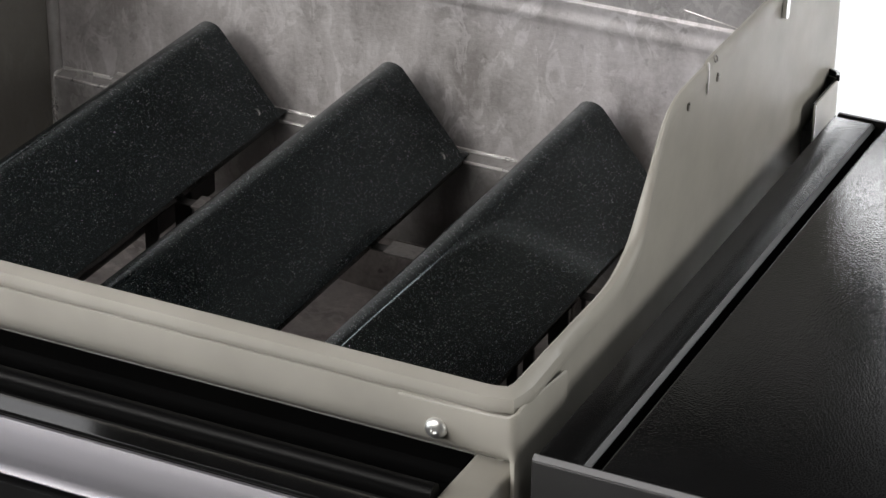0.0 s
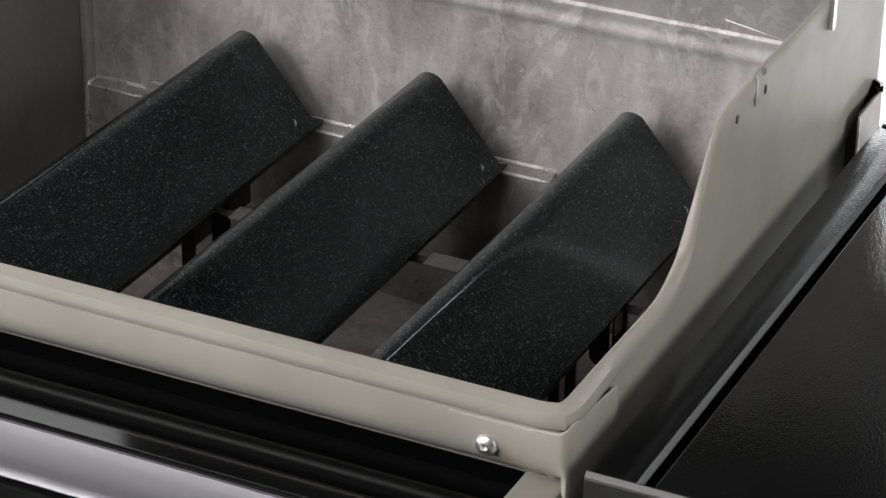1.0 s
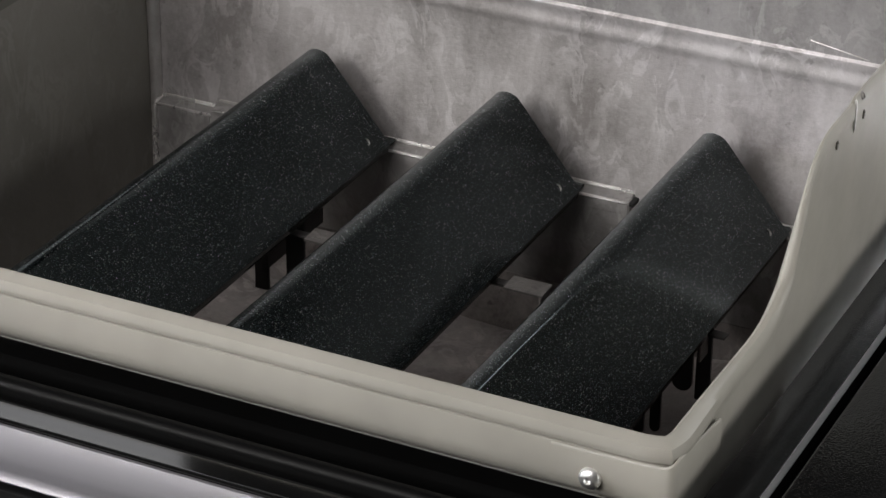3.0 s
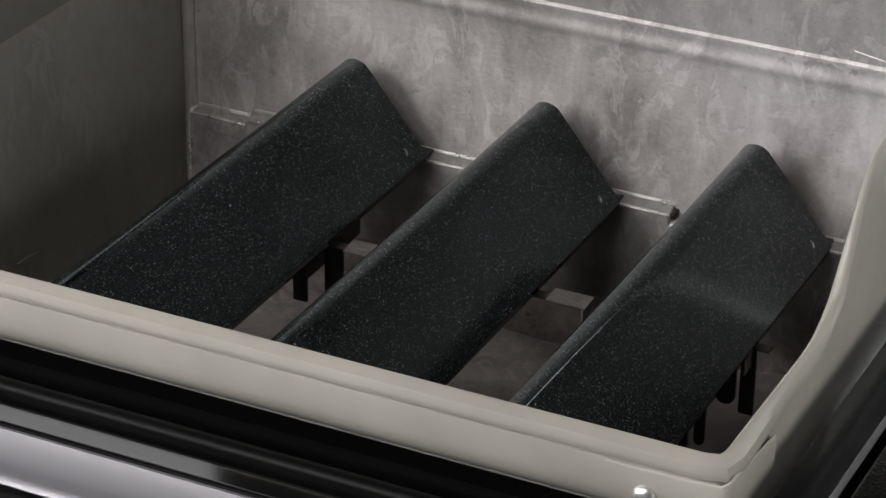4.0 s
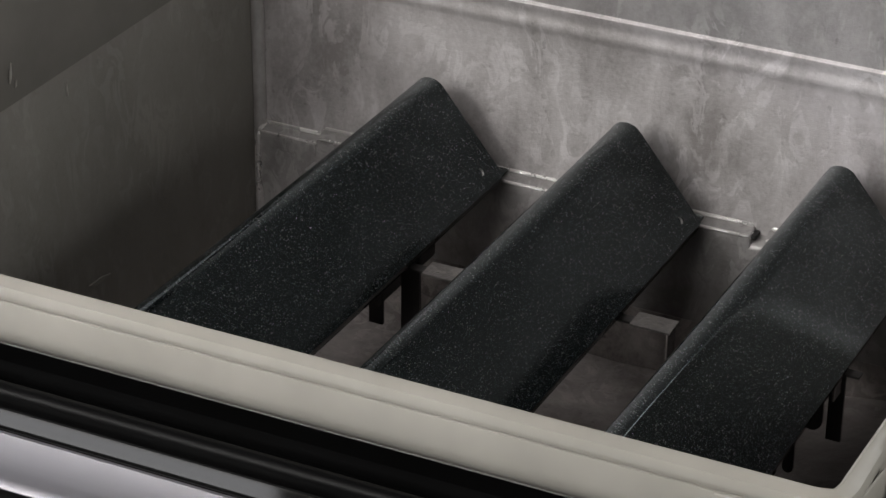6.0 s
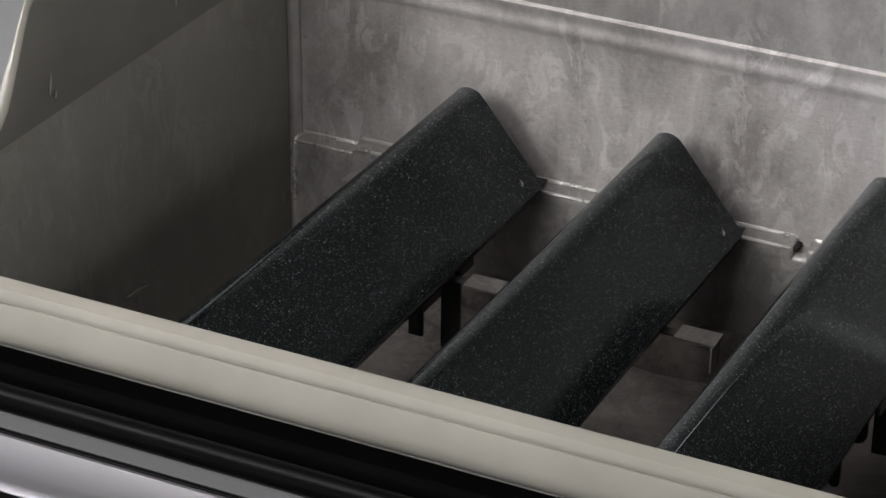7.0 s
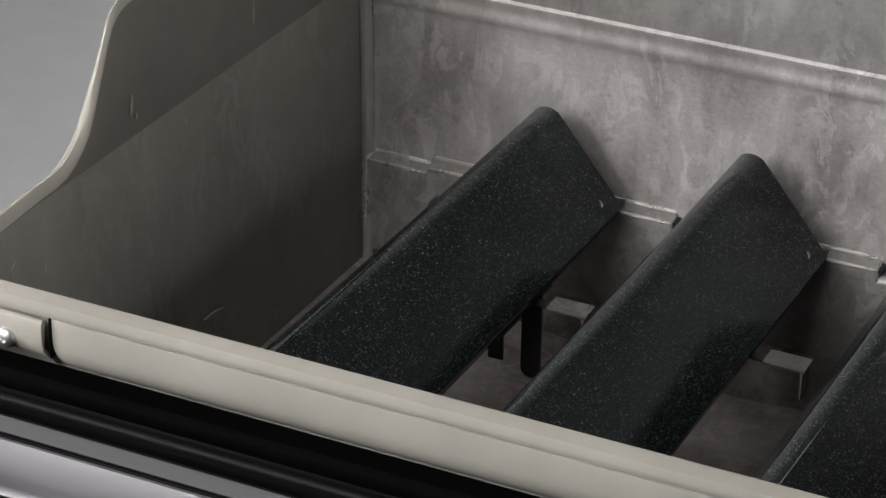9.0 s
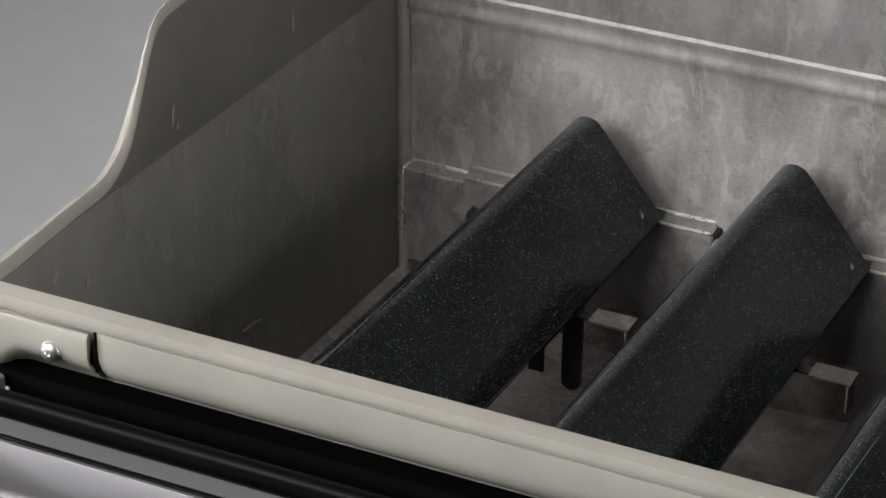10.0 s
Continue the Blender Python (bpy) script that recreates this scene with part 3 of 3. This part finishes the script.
def bar_mesh():
    """Tent-shaped sheet bar with a narrow rounded crest, turned-in feet and a hole near the end of one face."""
    foot = [(0.0503, 0.7965), (0.0490, 0.7915), (0.0455, 0.7880)]
    flat = [(-0.0100, 0.8442), (-0.0073, 0.8481), (-0.0067, 0.8489), (-0.0060, 0.8496), (-0.0017, 0.8500), (0.0026, 0.8496), (0.0034, 0.8489), (0.0040, 0.8481), (0.0080, 0.8436)]
    bend = [(-0.0095, 0.8432), (-0.0062, 0.8480), (-0.0046, 0.8491), (-0.0024, 0.8499), (0.0006, 0.8503), (0.0034, 0.8499), (0.0058, 0.8490), (0.0078, 0.8478), (0.0118, 0.8432)]

    def outer(s):
        crest = [(a[0] + (b[0] - a[0]) * s, a[1] + (b[1] - a[1]) * s) for a, b in zip(flat, bend)]
        return [(0.0140 - x, z) for x, z in foot[::-1]] + crest + foot

    def profile(s):
        o = outer(s)
        a, b = Vector(o[11]), Vector(o[12])
        return o[:12] + [tuple(a + (b - a) * u) for u in us[1:]] + o[12:]

    bm = bmesh.new()
    hv, hu = -0.0095, 0.83                      # the hole: along the bar, down the face
    a, b = Vector((0.0118, 0.8432)), Vector((0.0503, 0.7965))
    size = (b - a).length
    du = 0.0042 / size
    us = [0.0, 0.25, 0.55, hu - du, hu + du]
    ys = [Y0 + (hv - 0.0042 - Y0) * i / 15 for i in range(16)] + [hv + 0.0042, Y1]
    cell = 15
    profs = [profile(min(1.0, 1.4 * max(0.0, (y + 0.30) / (Y1 + 0.30)))) for y in ys]
    prof = profs[0]
    vs = [[bm.verts.new((x, y, z)) for x, z in p] for y, p in zip(ys, profs)]
    # the flank sags by a hair between its ends, as pressed sheet does
    for row, y in zip(vs, ys):
        for v in row:
            v.co.z -= 0.0006 * (1 - ((y - (Y0 + Y1) / 2) / ((Y1 - Y0) / 2)) ** 2)
    k = 14                                      # profile index of the cell with the hole
    for j in range(len(ys) - 1):
        for i in range(len(prof) - 1):
            if j == cell and i == k:
                continue
            bm.faces.new((vs[j][i], vs[j][i + 1], vs[j + 1][i + 1], vs[j + 1][i]))
    c = [vs[cell][k], vs[cell][k + 1], vs[cell + 1][k + 1], vs[cell + 1][k]]
    mid = sum((v.co for v in c), Vector()) / 4
    ring, e1, e2 = [], (c[1].co - c[0].co).normalized(), Vector((0, 1, 0))
    for q in range(12):
        an = radians(225 + 30 * q)
        ring.append(bm.verts.new(mid + 0.0025 * (e1 * math.cos(an) + e2 * math.sin(an))))
    for s in range(4):
        for q in range(3):
            if q == 1:
                bm.faces.new((c[s], c[(s + 1) % 4], ring[(3 * s + 2) % 12], ring[(3 * s + 1) % 12]))
            elif q == 0:
                bm.faces.new((c[s], ring[(3 * s + 1) % 12], ring[3 * s]))
            else:
                bm.faces.new((c[(s + 1) % 4], ring[(3 * s + 3) % 12], ring[(3 * s + 2) % 12]))
    # wall of the hole, and the inside of the sheet
    nrm = Vector((e1.z, 0, -e1.x))
    nrm = nrm if nrm.z > 0 else -nrm
    deep = [bm.verts.new(v.co - nrm * 0.0014) for v in ring]
    for q in range(12):
        bm.faces.new((ring[q], ring[(q + 1) % 12], deep[(q + 1) % 12], deep[q])).material_index = 1
    iv = []
    for y, p in zip(ys, profs):
        row = []
        for i, (x, z) in enumerate(p):
            p0, p1 = Vector(p[max(i - 1, 0)]), Vector(p[min(i + 1, len(p) - 1)])
            d = (p1 - p0).normalized()
            row.append(bm.verts.new((x + d.y * 0.0012, y, z - d.x * 0.0012 - 0.0006 * (1 - ((y - (Y0 + Y1) / 2) / ((Y1 - Y0) / 2)) ** 2))))
        iv.append(row)
    for j in range(len(ys) - 1):
        for i in range(len(prof) - 1):
            bm.faces.new((iv[j][i], iv[j + 1][i], iv[j + 1][i + 1], iv[j][i + 1]))
        bm.faces.new((vs[j][0], vs[j + 1][0], iv[j + 1][0], iv[j][0]))
        bm.faces.new((vs[j][-1], iv[j][-1], iv[j + 1][-1], vs[j + 1][-1]))
    for i in range(len(prof) - 1):
        bm.faces.new((vs[0][i], iv[0][i], iv[0][i + 1], vs[0][i + 1]))
        bm.faces.new((vs[-1][i], vs[-1][i + 1], iv[-1][i + 1], iv[-1][i]))
    return bm


bar = link("heat_bar", bar_mesh(), [ENAMEL, NEAR_WHITE])
for v in bar.data.vertices:
    v.co.z -= 0.788
bar.matrix_basis = pose(BAR_X[0], 0, 0.788)
tagged(bar, "tent-shaped black enamel heat bar with pale flecks, lying across the firebox", "heat bar", "heat bars in the firebox")
foot_ob = link("foot", box((0.030, Y1 - 0.012, 0.0028), (0.0465, Y1 + 0.016, 0.0052), 0.001), ENAMEL)
foot_ob.parent = bar
foot2 = link("foot", box((-0.0360, Y1 - 0.012, 0.0028), (-0.022, Y1 + 0.016, 0.0052), 0.001), ENAMEL)
foot2.parent = bar
copy_thing(bar, pose(BAR_X[1], -0.0005, 0.7864, 0, 0.2, 0.1))
copy_thing(bar, pose(BAR_X[2], -0.0005, 0.7878, 0, 0.1, 0.25))

# ---- burners below the bars ----


def burner(x, legs, reach=0.08):
    b = thing("burner", (x, -0.18, 0.70), "sooty burner tube with a bright crossover strip, under a heat bar", "burner", "burners in the firebox")
    part("tube", lathe([(0.0125, 0), (0.0125, 0.36)], (x, YF + 0.005, 0.757), (0, 1, 0), 20), SOOT, b)
    part("neck", box((x - 0.02, -0.1090, 0.7855), (x + 0.0560, -0.1020, 0.7872), 0.0005), SOOT, b)
    if reach > 0.06:
        strip = extrude_x([(-0.1125, 0.7880), (-0.0985, 0.7888), (-0.0985, 0.7875), (-0.1125, 0.7867)], x + 0.0560, x + reach)
        part("crossover_strip", strip, STRIP, b, "dull metal strip")
    part("strip_flange", box((x + reach - 0.0025, -0.1120, 0.770), (x + reach - 0.0012, -0.1000, 0.7872), 0.0004), PAN, b)
    part("rivet", lathe([(0.0034, 0), (0.0032, 0.0016), (0.0018, 0.0026), (0.0003, 0.0028)], (x + 0.0390, -0.1045, 0.7878), (0, 0, 1), 14), SOOT, b)
    if legs:
        part("side_plate", box((x + 0.022, -0.152 if reach < 0.06 else -0.105, 0.754), (x + 0.024, -0.030, 0.787), 0.0004), SOOT, b)
    for dx, y, w, low in legs:
        leg = [(-w / 2, 0.787), (-w / 2, low), (w / 2, low), (w / 2, 0.787)] if w in (0.009, 0.0085) else [(-w / 2, 0.787), (-w / 2, low + w / 2)] + [(w / 2 * math.cos(radians(180 + 22.5 * i)), low + w / 2 + w / 2 * math.sin(radians(180 + 22.5 * i))) for i in range(1, 8)] + [(w / 2, low + w / 2), (w / 2, 0.787)]
        part("leg", loft([[(x + dx + px, y + d, z) for px, z in leg] for d in (0, 0.002)]), SOOT, b)
    part("stand", box((x - 0.006, -0.20, ZB - 0.02), (x + 0.006, -0.19, 0.750)), SOOT, b)
    return b


burner(BAR_X[0], [(0.020, -0.100, 0.009, 0.740), (0.0385, -0.092, 0.012, 0.728)])
burner(BAR_X[1], [])
burner(BAR_X[2], [(0.0255, -0.090, 0.012, 0.736), (0.0415, -0.100, 0.0085, 0.739), (0.023, -0.148, 0.006, 0.738), (0.031, -0.144, 0.006, 0.740)], 0.045)

# ---- side shelf ----
ZS = 0.880
shelf = thing("side_shelf", (0.46, -0.20, 0.86), "black textured metal side shelf beside the firebox", "side shelf")
rail = [(0.2852, 0.850), (0.2852, ZS), (0.3066, ZS), (0.3069, ZS - 0.0002), (0.3088, ZS - 0.0022), (0.3090, ZS - 0.0026), (0.3090, 0.850)]
part("rail", extrude_y(rail, -0.4085, -0.0075), RAIL, shelf, "black edge rail")
# Grey strip in place of the bright reflection along the rail bevel.
part("sheen_bevel", extrude_y([(0.3068, ZS - 0.0003), (0.3070, ZS), (0.3091, ZS - 0.0021), (0.3091, ZS - 0.0025)], -0.4083, -0.0078), BEVEL, shelf, "grey strip painting the bevel's reflection")
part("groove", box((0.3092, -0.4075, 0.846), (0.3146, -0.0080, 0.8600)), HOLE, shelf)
part("top_panel", box((0.3142, -0.4085, 0.855), (0.640, -0.0075, ZS), 0.0022, 3), POWDER, shelf, "black orange-peel powder-coated panel")
trim = [(-0.4124, 0.835), (-0.4124, ZS - 0.0030), (-0.4118, ZS - 0.0021), (-0.4094, ZS - 0.0001), (-0.4087, ZS + 0.0001), (-0.4087, 0.835)]
part("front_trim", extrude_x(trim, 0.2835, 0.640), TRIM, shelf, "black front edge strip")
# Grey strip in place of the highlight on the front edge.
part("sheen_bevel", extrude_x([(-0.4119, ZS - 0.0020), (-0.4121, ZS - 0.0016), (-0.4097, ZS + 0.0003), (-0.4093, ZS)], 0.2835, 0.640), GLINT, shelf, "grey strip painting the front edge's highlight")
part("rear_trim", box((0.2865, -0.0073, 0.850), (0.640, -0.0040, ZS + 0.0012), 0.0008), SATIN, shelf)
# Support plate, widened to the firebox to block floor light in the gap.
part("shelf_arm", box((0.2745, -0.4080, 0.835), (0.640, -0.0215, 0.8455), 0.001), SATIN, shelf)

# bent strap behind the shelf
strap = thing("rear_bracket", (0.28, 0.01, 0.835), "bent grey metal strap bracket behind the side shelf", "bracket")
XP, RB = 0.2780, 0.0066
run = [(XP, -0.0190), (XP, 0.0165)] + [(XP - RB + RB * math.cos(radians(15 * i)), 0.0165 + RB * math.sin(radians(15 * i))) for i in range(1, 7)] + [(0.2680, 0.0231)]


def bent(path, inside, outside, z0, z1):
    """A sheet on edge, bent along a path in plan."""
    rings = []
    for i, (x, y) in enumerate(path):
        a, b = Vector(path[max(i - 1, 0)]), Vector(path[min(i + 1, len(path) - 1)])
        d = (b - a).normalized()
        rings.append([(x + d.y * o, y - d.x * o, z) for o, z in ((inside, z0), (outside, z0), (outside, z1), (inside, z1))])
    return loft(rings)


part("strap_plate", bent(run, -0.0010, 0.0, 0.835, 0.8900), BEIGE, strap, "pale painted outer face")
# Black inner sheet: the shade inside the bend is its colour.
part("shade_lining", bent(run, -0.0024, -0.0012, 0.835, 0.8896), HOLE, strap)
part("cap_band", bent(run[1:], -0.0010, 0.0008, 0.8898, 0.8935), SATIN, strap, "black rounded top edge")
part("post", box((0.2768, -0.0208, 0.835), (0.2781, -0.0192, 0.8898), 0.0004), BRIGHT, strap, "thin bright metal edge")
# Black block added to darken the space between strap and wall.
part("shade_block", box((0.2702, -0.0180, 0.835), (0.2766, 0.0150, 0.8720)), HOLE, strap)

# ---- front rail and control panel ----
front_rail = thing("front_rail", (0, -0.42, 0.80), "matt black channel rail in front of the firebox", "rail")
lip = [(-0.4400, 0.800), (-0.4400, 0.8600)] + [(-0.4352 - 0.0048 * math.cos(radians(15 * i)), 0.8632 + 0.0048 * math.sin(radians(15 * i))) for i in range(0, 13)] + [(-0.4304, 0.800)]
part("front_lip", extrude_x(lip, -0.2470, 0.2470), LIP, front_rail, "black rounded lip")
sec = [(-0.4303, 0.800), (-0.4303, 0.8600), (-0.4290, 0.8560), (-0.4240, 0.8490), (-0.4160, 0.8470), (-0.4122, 0.8500), (-0.4110, 0.8540), (-0.4050, 0.8540), (-0.3965, 0.8540), (-0.3965, 0.800)]
part("channel", extrude_x(sec, -0.2470, 0.2470), MATT, front_rail)

# Black sheet added to cover the front wall's lit lower face.
rise = [(-0.4120, 0.8542), (-0.4116, 0.8570), (-0.4104, 0.8595), (-0.4080, 0.8612), (-0.4050, 0.8610), (-0.3905, 0.8614), (-0.3900, 0.8542)]
part("rear_lip", extrude_x(rise, -0.2620, 0.2470), MATT, front_rail, "black curved lip below the firebox rim")

panel = thing("control_panel", (0, -0.45, 0.72), "brushed steel control panel with a rolled top edge", "control panel")
top = [(-0.4420, 0.840), (-0.4420, 0.8592), (-0.4426, 0.8598), (-0.4436, 0.8600), (-0.4446, 0.8599), (-0.4550, 0.8589), (-0.4560, 0.8588), (-0.4566, 0.8585), (-0.4568, 0.8578), (-0.4568, 0.840)]
part("top_flange", extrude_x(top, -0.2465, 0.2465), FLANGE, panel, "narrow glossy black flange")
sec = [(-0.4570, 0.72), (-0.4570, 0.8570), (-0.4574, 0.8573), (-0.4586, 0.8568), (-0.4598, 0.8540), (-0.4612, 0.8500), (-0.4626, 0.8458), (-0.4639, 0.8415), (-0.4650, 0.8370), (-0.4659, 0.8326), (-0.4663, 0.8322), (-0.4665, 0.8316), (-0.4662, 0.8310), (-0.4642, 0.8306), (-0.4620, 0.8306), (-0.4600, 0.72)]
part("face", extrude_x(sec, -0.2465, 0.2465), STEEL, panel, "brushed steel face")
part("lower_panel", box((-0.2465, -0.4690, 0.720), (0.2465, -0.4610, 0.8285), 0.001), SATIN, panel, "black lower panel")

# ---- open lid, standing up from the hinge ----
lid = thing("grill_lid", (0, 0.06, 0.985), "open black grill lid standing up behind the firebox", "grill lid")
LID_W = 0.270
bow = [(0.054, 0.962), (0.110, 0.960), (0.164, 0.978), (0.194, 1.045), (0.202, 1.130), (0.190, 1.210), (0.155, 1.290), (0.100, 1.350), (0.040, 1.388), (-0.020, 1.405), (-0.038, 1.406)]
inner = [(y + (0.06 - y) * 0.04, z + (1.19 - z) * 0.02) for y, z in bow]
part("lid_shell", extrude_x(bow + inner[::-1], -LID_W + 0.004, LID_W - 0.004), SATIN, lid)
for sign in (-1, 1):
    part("lid_end", loft([[(sign * x, y, z) for y, z in bow] for x in (LID_W - 0.0038, LID_W)]), SATIN, lid)

# Unseen reflector, added so the bar crests mirror something bright.
part("reflector_plate", box((-0.245, 0.0590, 0.9650), (0.245, 0.0625, 1.1500), 0.001), PANEL, lid, "unseen aluminium reflector plate inside the lid, added to brighten the bar crests")

# ---- frame arms and cart ----
for sign in (-1, 1):
    arm = thing("frame_arm", (sign * 0.26, -0.45, 0.80), "taupe painted frame arm below the firebox corner", "frame arm", "frame arms")
    lo, hi = sorted((sign * 0.2478, sign * 0.2690))
    part("arm_bar", box((lo, -0.540, 0.800), (hi, -0.3905 if sign > 0 else -0.4128, 0.8620), 0.0018, 3), BEIGE, arm)

cart = thing("cart", (0, -0.18, 0), "plain black grill cart standing on the floor", "cart")
for sx in (-1, 1):
    for y in (-0.44, 0.02):
        part("leg", box((sx * 0.245 - 0.015, y - 0.015, 0.0), (sx * 0.245 + 0.015, y + 0.015, 0.69), 0.002), SATIN, cart)
    part("top_rail", box((sx * 0.245 - 0.015, -0.455, 0.66), (sx * 0.245 + 0.015, 0.035, 0.69), 0.002), SATIN, cart)
part("shelf_post", box((0.60, -0.22, 0.0), (0.63, -0.19, 0.836), 0.002), SATIN, cart)
part("bottom_shelf", box((-0.24, -0.42, 0.10), (0.24, 0.0, 0.12), 0.002), SATIN, cart)
